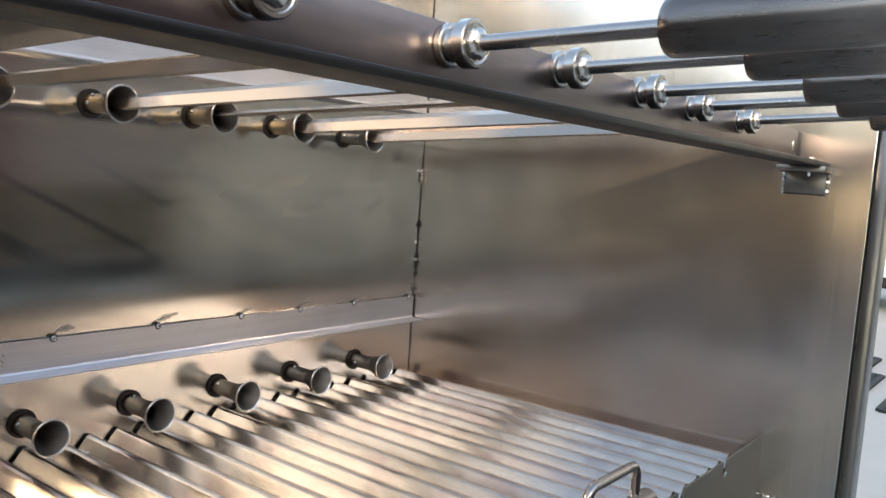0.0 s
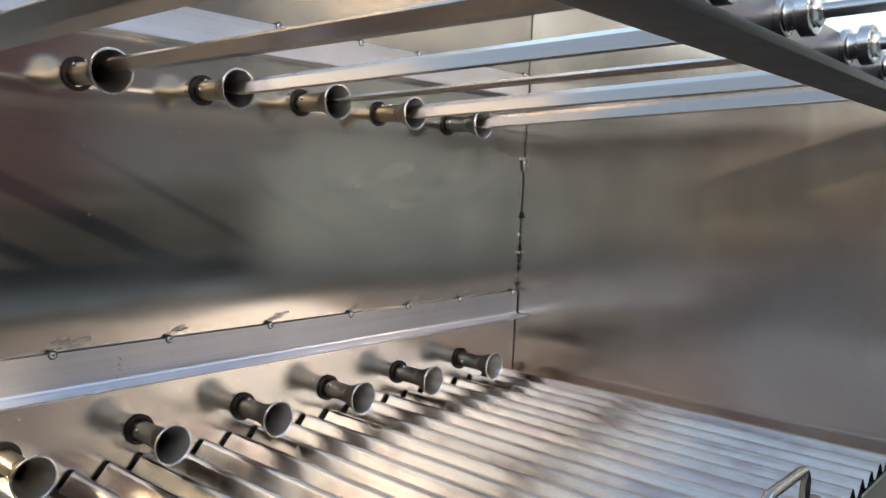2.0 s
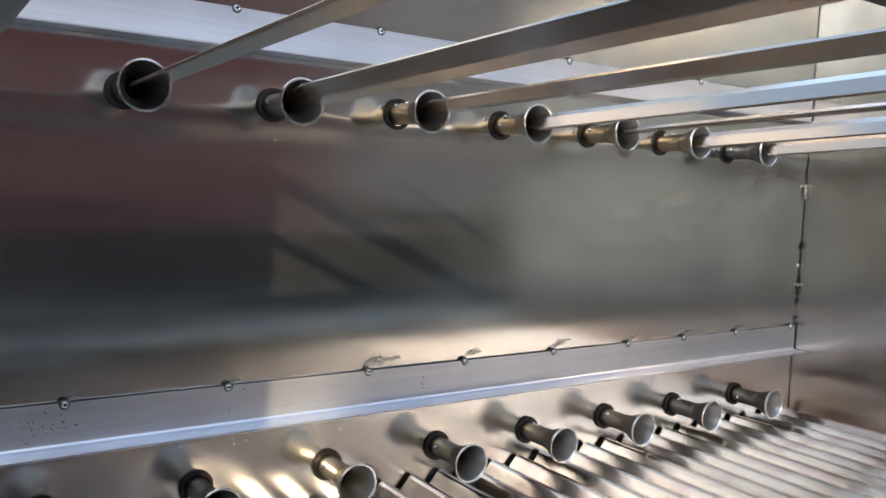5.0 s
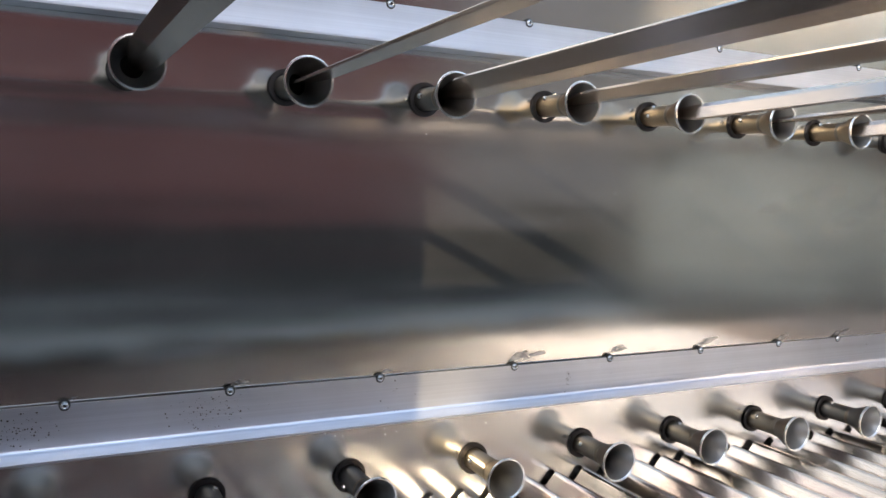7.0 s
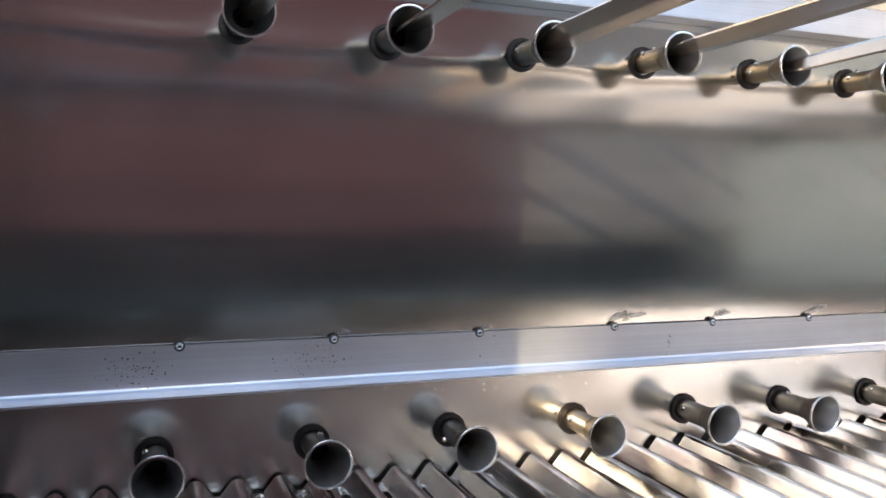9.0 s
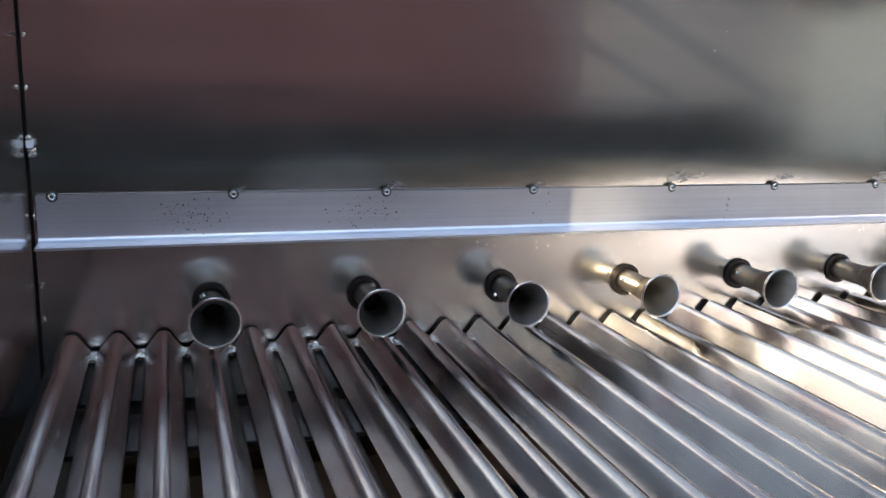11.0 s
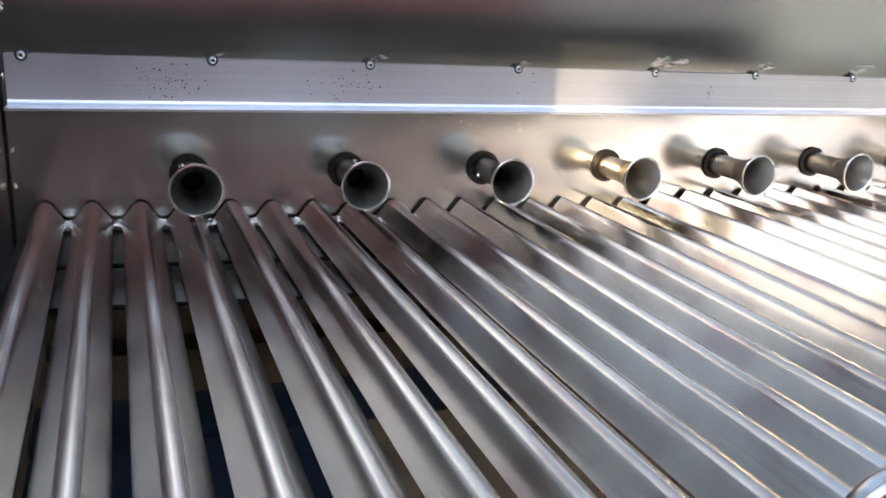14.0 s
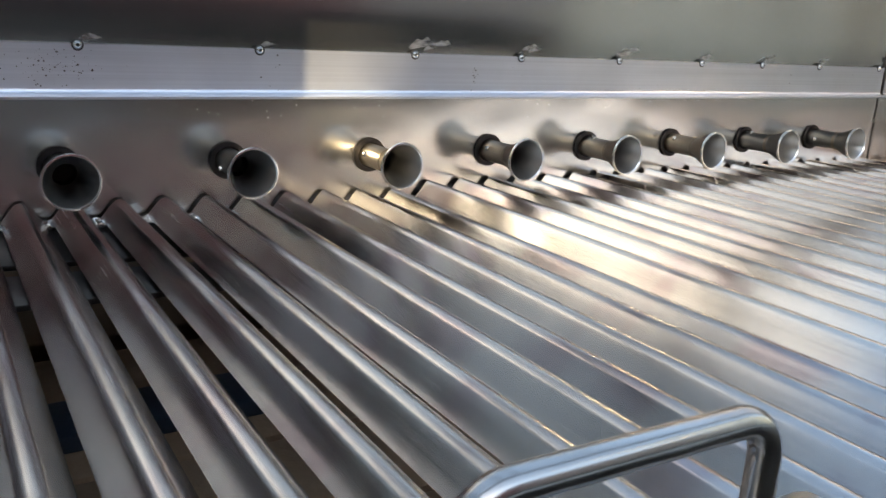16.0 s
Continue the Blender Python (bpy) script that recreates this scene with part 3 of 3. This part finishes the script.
def grate(first, last, handle_x, hw, fold, label, mid, lean, skin, twist):
    """mid: the point about which the grate leans; lean: radians by which it falls towards +x; twist: how far the front of the last bars is lifted."""
    g = thing("bar_grate", label, "grate", "grate halves", (0, 0, 0))
    turn = Matrix.Rotation(lean, 3, "Y")
    g.rotation_euler = (0, lean, 0)
    g.location = Vector(mid) - turn @ Vector((mid[0], 0, PEAK))
    me = meshed("grate_bar", prism(bmesh.new(), bar_outline(hw, fold), "y", -0.678, -0.006), skin, "y", 24)
    for i in range(first, last):
        b = new("grate_bar", me)
        b.location = (BARS[i] + random.uniform(-0.0008, 0.0008), 0, PEAK + random.uniform(-0.0006, 0.0006))
        b.rotation_euler = (-twist * max(0.0, (i - first - 8) / 11), random.uniform(-0.03, 0.03), random.uniform(-0.0012, 0.0012))
        b.parent = g
    a, b = BARS[first] - 0.016, BARS[last - 1] + 0.016
    for y0, y1 in ((-0.131, -0.012), (-0.230, -0.160), (-0.676, -0.64)):
        part("strap", box(bmesh.new(), a, b, y0, y1, 0.8825, 0.887, 0.0008), SCALE, g, "flat steel strap under the bars")
    for i in range(first, last - 1):
        bm = bmesh.new()
        x = (BARS[i] + BARS[i + 1]) / 2
        box(bm, x - 0.0042, x + 0.0042, -0.034, -0.008, 0.8886, 0.8925, 0.0008)
        for k in range(5):
            blob(bm, (x + random.uniform(-0.003, 0.003), -0.018 - 0.0035 * k, 0.8930), random.uniform(0.0022, 0.0034), (1.0, 1.1, 0.8), 2)
        part("weld", bm, WELD, g, "bright tack weld")
    tube = part("handle_tube", lathe(bmesh.new(), [(0.0001, -0.103), (0.0145, -0.103), (0.016, -0.1015), (0.016, 0.1015), (0.0145, 0.103), (0.0001, 0.103)], 22, Matrix.Translation((handle_x, -0.657, 0.903)) @ Matrix.Rotation(radians(90), 4, "Z")), DARK, g, "dark steel tube under the handle")
    w, r, zt, zb = 0.0675, 0.018, 0.959, 0.914
    path = [(-w, zb)] + [(-w + r - r * math.cos(q), zt - r + r * math.sin(q)) for q in [math.pi / 2 * k / 6 for k in range(7)]]
    path += [(w - r + r * math.sin(q), zt - r + r * math.cos(q)) for q in [math.pi / 2 * k / 6 for k in range(7)]] + [(w, zb)]
    part("lifting_handle", sweep(bmesh.new(), [(handle_x + x, -0.653, z) for x, z in path], 0.0062, 16), ROD, g, "bent polished rod handle")
    for s in (-1, 1):
        bm = bmesh.new()
        for k in range(5):
            q = 2 * math.pi * k / 5
            blob(bm, (handle_x + s * w + 0.0065 * math.cos(q), -0.653 + 0.0065 * math.sin(q), 0.9185), 0.0024)
        part("weld", bm, WELD, g, "weld at the handle foot")
    return g


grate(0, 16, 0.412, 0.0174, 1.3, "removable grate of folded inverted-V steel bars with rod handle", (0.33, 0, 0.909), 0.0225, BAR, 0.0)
grate(16, 36, 1.2025, 0.0194, 1.2, "removable grate of folded inverted-V steel bars with rod handle", (1.14, 0, 0.906), 0.0056, BAR_LIT, 0.006)


# ---- skewer sockets on the back wall ----
def socket(at, spin, skin):
    s = thing("skewer_socket", {"socket steel": "flared steel skewer socket on a dark collar", "sun-warm socket steel": "flared steel skewer socket in warm sunlit tone on a dark collar"}.get(skin.name, "flared steel skewer socket in sunlit gold tone on a dark collar"), "socket", "skewer sockets", at)
    part("collar", lathe(bmesh.new(), [(0.0001, 0.0), (0.0188, 0.0), (0.0191, -0.0006), (0.0191, -0.0028), (0.0187, -0.0034), (0.0148, -0.0034), (0.0144, -0.0028), (0.0143, -0.001), (0.0001, -0.001)], 26), COLLAR, s, "dark wall collar")
    part("barrel", lathe(bmesh.new(), [(0.0128, 0.0), (0.0128, -0.0445)], 26), skin, s)
    part("seam_ring", lathe(bmesh.new(), [(0.0128, -0.0443), (0.0135, -0.0455), (0.0136, -0.049), (0.0128, -0.0505)], 26), SEAM, s, "brown heat-tinted weld ring")
    part("funnel", lathe(bmesh.new(), [(0.0126, -0.046), (0.0135, -0.052), (0.0235, -0.0755), (0.0240, -0.0775), (0.0232, -0.0785), (0.0222, -0.0775)], 32), skin, s, "flared funnel mouth")
    part("bore", lathe(bmesh.new(), [(0.0222, -0.0775), (0.0116, -0.051), (0.0110, -0.044), (0.0110, -0.030)], 32), BORE, s, "grey turned inside of the funnel")
    # the shade deep in the bore is painted as a black end
    part("bore_end", lathe(bmesh.new(), [(0.0110, -0.030), (0.0110, -0.012), (0.0001, -0.012)], 24), SOOT_SHADE, s, "inner end of the bore, painted black for its shade")
    part("rim", lathe(bmesh.new(), [(0.0236, -0.0757), (0.0248, -0.0775), (0.0243, -0.0795), (0.0230, -0.0797), (0.0221, -0.0782)], 32), RIM, s, "bright worn rim")
    for k, turn in enumerate((spin, spin + 0.9) if skin is SUNGOLD else (spin,)):
        m = Matrix.Rotation(turn, 4, "Y") @ Matrix.Translation((0, -0.017 - 0.004 * k, 0.0125)) @ Matrix.Rotation(radians(-90), 4, "X")
        part("screw", lathe(bmesh.new(), [(0.0001, -0.0036), (0.0015, -0.0034), (0.0028, -0.0022), (0.003, 0.0)], 10, m), TURNED, s, "small set screw")
    return s


random.seed(4)
for x, spin, skin in zip(LOWER, (-0.7, 0.4, -2.0, -1.3, -1.2, -0.2, -0.9, -0.4, -1.6), (CUP, CUP, CUP, SUNWARM, SUNWARM, SUNWARM, SUNWARM, CUP, CUP)):
    socket((x, 0, ZLOW), spin, skin)
for x, spin, skin in zip(UPPER, (0.2, -0.3, -1.4, -0.9, -1.6, -1.2, -0.6, -1.4), (CUP, CUP, CUP, SUNGOLD, SUNGOLD, SUNGOLD, SUNGOLD, CUP)):
    socket((x, 0, ZUPS[UPPER.index(x)]), spin, skin)


# ---- upper skewers ----
YB = -0.738


def skewer(at, roll, swing, zb):
    """swing: how far the bearing stands aside of the socket; zb: its height at the bearing."""
    s = thing("rotisserie_skewer", "long flat steel skewer with pulley bearing and steel grip", "skewer", "skewers", at)
    s.rotation_euler = (0, 0, swing / -YB)
    rise = math.atan2(zb - at[2], -YB)
    half, thick = 0.0158, 0.0015
    bm = bmesh.new()
    secs = [(-0.020, 0.1), (-0.045, 0.35), (-0.075, 0.8), (-0.10, 1.0), (-0.69, 1.0), (-0.715, 0.5)]
    rings = []
    for y, k in secs:
        w, e, f = half * k, 0.0004, 0.0045 * k
        o = [(-w + e, -f - thick), (0, -thick), (w - e, -f - thick), (w, -f - thick + e), (w, -f + thick - e), (w - e, -f + thick), (0, thick), (-w + e, -f + thick), (-w, -f + thick - e), (-w, -f - thick + e)]
        c, q = math.cos(roll), math.sin(roll)
        rings.append([bm.verts.new((u * c - (v + 0.002) * q, y, u * q + (v + 0.002) * c - y * math.tan(rise))) for u, v in o])
    for a, b in zip(rings, rings[1:]):
        for k in range(10):
            bm.faces.new((a[k], a[(k + 1) % 10], b[(k + 1) % 10], b[k]))
    bm.faces.new(rings[0]), bm.faces.new(rings[-1])
    part("blade", bm, BLADE, s, "", "y", 15)
    tilt = Matrix.Rotation(-rise, 4, "X") @ Matrix.Translation((0, 0.001, 0))
    part("pulley", lathe(bmesh.new(), [(0.0055, -0.7215), (0.0135, -0.7216), (0.0146, -0.7222), (0.0146, -0.7268), (0.0138, -0.7275), (0.0112, -0.7280), (0.0106, -0.7295), (0.0106, -0.7345), (0.0112, -0.7358), (0.0152, -0.7362), (0.0160, -0.7370), (0.0160, -0.7452), (0.0152, -0.7462), (0.0132, -0.7464), (0.0122, -0.7458), (0.0060, -0.7460)], 36, tilt), TURNED, s, "turned bright pulley bearing")
    bm = lathe(bmesh.new(), [(0.0050, -0.7455), (0.0088, -0.7458), (0.0096, -0.7475), (0.0085, -0.7498), (0.0066, -0.7512), (0.0050, -0.7516)], 28)
    for v in bm.verts:
        q = math.atan2(v.co.z, v.co.x)
        swell = 1 + 0.13 * abs(math.sin(3.5 * q)) * min(1.0, 300 * (math.hypot(v.co.x, v.co.z) - 0.0050))
        v.co.x, v.co.z = v.co.x * swell, v.co.z * swell
    bm.transform(tilt)
    part("weld", bm, WELD, s, "weld round the rod")
    part("rod", lathe(bmesh.new(), [(0.0001, -0.70), (0.0052, -0.70), (0.0052, -0.905), (0.0001, -0.905)], 16, tilt), ROD, s, "polished round rod")
    part("grip", lathe(bmesh.new(), [(0.0052, -0.8745), (0.0150, -0.875), (0.0168, -0.8775), (0.0172, -0.883), (0.0172, -1.008), (0.0166, -1.011), (0.0001, -1.011)], 28, tilt), GRIP, s, "dark brushed steel tube grip")
    return s


for x, z, roll, swing in zip(UPPER, ZUPS, (2.3, 0.15, 2.56, 2.88, 0.72, 0.06, 0.78, 0.70), (0.0, 0.0, -0.004, 0.003, -0.012, -0.020, -0.046, -0.052)):
    skewer((x, 0, z), roll, swing, 1.391 if x < 0.8 else 1.396)

# ---- rail that carries the bearings ----
rail = thing("support_rail", "dark angle-iron rail carrying the skewer bearings", "rail")
part("web", box(bmesh.new(), LEFT + 0.012, RIGHT - 0.012, -0.720, -0.708, 1.36, 1.406, 0.0012), RAIL, rail)
# bright inset in place of the light that shows through the hole
part("slot", box(bmesh.new(), 1.5585, 1.5635, -0.7212, -0.7195, 1.3745, 1.3895, 0.0006), RIM, rail, "bright inset painting the light through a slot")
part("flange", box(bmesh.new(), LEFT, RIGHT - 0.001, -0.765, -0.720, 1.355, 1.3615, 0.0012), SCALE, rail, "flange darkened for its shaded underside")
for x0, x1, side in ((LEFT, LEFT + 0.045, 1), (RIGHT - 0.045, RIGHT, -1)):
    bm = bmesh.new()
    box(bm, x0, x1, -0.770, -0.702, 1.346, 1.3545, 0.001)
    wx = LEFT if side > 0 else RIGHT - 0.005
    box(bm, wx, wx + 0.005, -0.766, -0.704, 1.313, 1.346, 0.0008)
    br = part("bracket", bm, DARK, rail, "welded angle bracket under the rail end")
    # thin black strip painting the shadow line under the bracket
    part("edge_strip", box(bmesh.new(), wx + (0.0052 if side > 0 else -0.0008), wx + (0.0058 if side > 0 else -0.0002), -0.765, -0.705, 1.3125, 1.3145), SOOT_SHADE, br, "painted shadow strip along the bracket foot")
    for e in (-0.766, -0.704):
        bm = bmesh.new()
        z = 1.315
        while z < 1.344:
            blob(bm, (wx + (0.006 if side > 0 else -0.001), e, z), 0.0032, (1, 1, 1))
            z += 0.0045
        part("weld", bm, WELD, br, "beaded weld")
    bx = x0 + 0.02 if side > 0 else x1 - 0.02
    part("bolt", lathe(bmesh.new(), [(0.0001, -0.006), (0.0065, -0.006), (0.007, -0.005), (0.007, 0.0), (0.0035, 0.0), (0.0035, 0.022), (0.0001, 0.022)], 6, Matrix.Translation((bx, -0.742, 1.3617)) @ Matrix.Rotation(radians(-90), 4, "X")), TURNED, br, "hex bolt")

# ---- outside; the walls are unseen and shape sun and reflections ----
structure("ground", box(bmesh.new(), -60, 60, -60, 60, -0.2, 0.0), PAVING, "pale concrete yard", "ground")
# added dark ground strip, edged to darken the reflection in the back wall
bm = bmesh.new()
edge = [(-30, -6.98), (30, -6.98), (30, -5.85), (6.5, -5.7), (4.4, -5.45), (2.8, -5.2), (-30, -5.2)]
low, high = [bm.verts.new((x, y, -0.1)) for x, y in edge], [bm.verts.new((x, y, 0.004)) for x, y in edge]
bm.faces.new(low), bm.faces.new(high)
for k in range(len(edge)):
    bm.faces.new((low[k], low[(k + 1) % len(edge)], high[(k + 1) % len(edge)], high[k]))
structure("road", bm, DARKGROUND, "unseen dark strip that darkens the reflected ground", "road")
# unseen walls; tones and heights set what the steel reflects
fac = structure("wall_opposite", box(bmesh.new(), -2.4, 4.1, -7.3, -7.0, 0.86, 4.75), REDWALL, "unseen red-brown wall reflected in the steel", "wall")
# added band that gives the back wall its dark reflected strip
part("dark_band", box(bmesh.new(), -2.4, 9.0, -7.3, -6.98, 0.0, 0.86), SHADE, fac, "added near-black band for the dark reflection")
structure("wall_side", box(bmesh.new(), 4.1, 9.0, -7.3, -7.0, 0.86, 4.75), BROWNWALL, "unseen brown wall toning the steel's reflections", "wall")
structure("wall_far", box(bmesh.new(), 9.0, 12.3, -7.4, -7.0, 0.0, 9.5), TANWALL, "unseen cream wall toning the steel's reflections", "wall")
# unseen reflector; gives the right wall its warm patch with two dark lines
warm_slab = structure("ochre_reflector", box(bmesh.new(), 12.3, 30, -7.4, -6.9, 0.0, 9.5), OCHREWALL, "unseen ochre reflector for the warm patch on the right side", "wall")
for z in (0.42, 1.24):
    part("band", box(bmesh.new(), 12.25, 30, -6.91, -6.82, z, z + 0.2, 0.01), BROWNWALL, warm_slab, "added brown strip for the dark lines in the warm patch")
# unseen mask: gaps and piers shape the sun patches inside the grill
bm = bmesh.new()
for x0, x1, z0, z1 in ((-4.19, -4.01, 0.0, 3.40), (-4.01, -3.42, 0.0, 3.67), (-3.42, -2.95, 0.0, 3.98), (-2.95, -2.66, 0.0, 3.58), (-2.95, -2.66, 3.76, 3.98), (-2.66, -2.4, 0.0, 3.98)):
    box(bm, x0, x1, -7.17, -7.05, z0, z1)
structure("sun_mask", bm, WHITEWALL, "unseen off-white sun mask with piers and narrow gaps", "wall")
# added lower piece that trims the sun at the left
structure("sun_mask_low", box(bmesh.new(), -4.95, -4.19, -7.25, -7.05, 0.0, 3.54), WHITEWALL, "unseen lower piece of the sun mask", "wall")
# unseen block that cuts sun and sky glow above the gaps
structure("glow_blocker", box(bmesh.new(), -6.5, -2.4, -7.5, -7.0, 3.98, 6.4), GREYWALL, "unseen dark block that cuts the sky glow above the sun gaps", "wall")
# unseen panel: hides the low sky glow and brightens the steel's reflections
corner = structure("white_reflector", box(bmesh.new(), -30, -4.95, -7.4, -7.0, 0.0, 5.5), WHITEWALL, "unseen off-white panel that hides low sky glow and brightens reflections", "wall")
# added near-black panel; its reflection draws the dark arc on the right wall
part("dark_panel", box(bmesh.new(), -10.4, -8.3, -7.1, -6.96, 0.0, 3.0, 0.01), SHADE, corner, "added dark panel for the dark arc on the right side")


def floor_mat(at):
    """A square rubber mat with rows of holes."""
    m = thing("rubber_mat", "black perforated rubber mat lying on the concrete", "mat", "rubber mats", at)
    bm, n, size = bmesh.new(), 9, 0.62
    cell = size / n
    for k in range(n + 1):
        c = -size / 2 + cell * k
        box(bm, c - cell * 0.28, c + cell * 0.28, -size / 2, size / 2, 0.0, 0.02)
        box(bm, -size / 2, size / 2, c - cell * 0.28, c + cell * 0.28, 0.0, 0.0196)
    part("grid", bm, RUBBER, m)


for at in ((6.2, 0.35, 0), (6.95, 0.3, 0), (7.7, 0.45, 0), (6.4, -0.5, 0)):
    floor_mat(at)

van = thing("parked_van", "white parked van with dark underside and red tail lamps", "van", at=(12.4, 1.2, 0))
out = [(-2.4, 0.42), (2.2, 0.42), (2.4, 0.55), (2.4, 1.0), (2.25, 1.15), (1.6, 1.3), (1.0, 1.95), (0.8, 2.02), (-2.3, 2.02), (-2.4, 1.95)]
part("van_body", prism(bmesh.new(), out, "x", -0.9, 0.9), PAINT, van, "white painted body", "x", 40)
part("sill", box(bmesh.new(), -0.86, 0.86, -2.3, 2.2, 0.28, 0.42, 0.02), RUBBER, van, "dark underside")
for y in (-1.55, 1.5):
    for x in (-0.92, 0.72):
        w = part("wheel", lathe(bmesh.new(), [(0.20, 0.0), (0.31, 0.0), (0.34, 0.03), (0.34, 0.17), (0.31, 0.20), (0.20, 0.20)], 28, Matrix.Translation((x, y, 0.34)) @ Matrix.Rotation(radians(-90), 4, "Z")), RUBBER, van, "black tyre")
        part("rim", lathe(bmesh.new(), [(0.0001, 0.03), (0.08, 0.02), (0.20, 0.03), (0.20, 0.17), (0.0001, 0.17)], 20, Matrix.Translation((x, y, 0.34)) @ Matrix.Rotation(radians(-90), 4, "Z")), TURNED, w, "bright wheel rim")
for z in (1.1, 1.45):
    part("tail_lamp", box(bmesh.new(), -0.93, -0.86, -2.42, -2.2, z, z + 0.3, 0.015), REDPAINT, van, "red tail lamp")
part("side_stripe", box(bmesh.new(), -0.905, -0.896, -2.1, 1.9, 0.95, 1.12), REDPAINT, van, "red stripe")
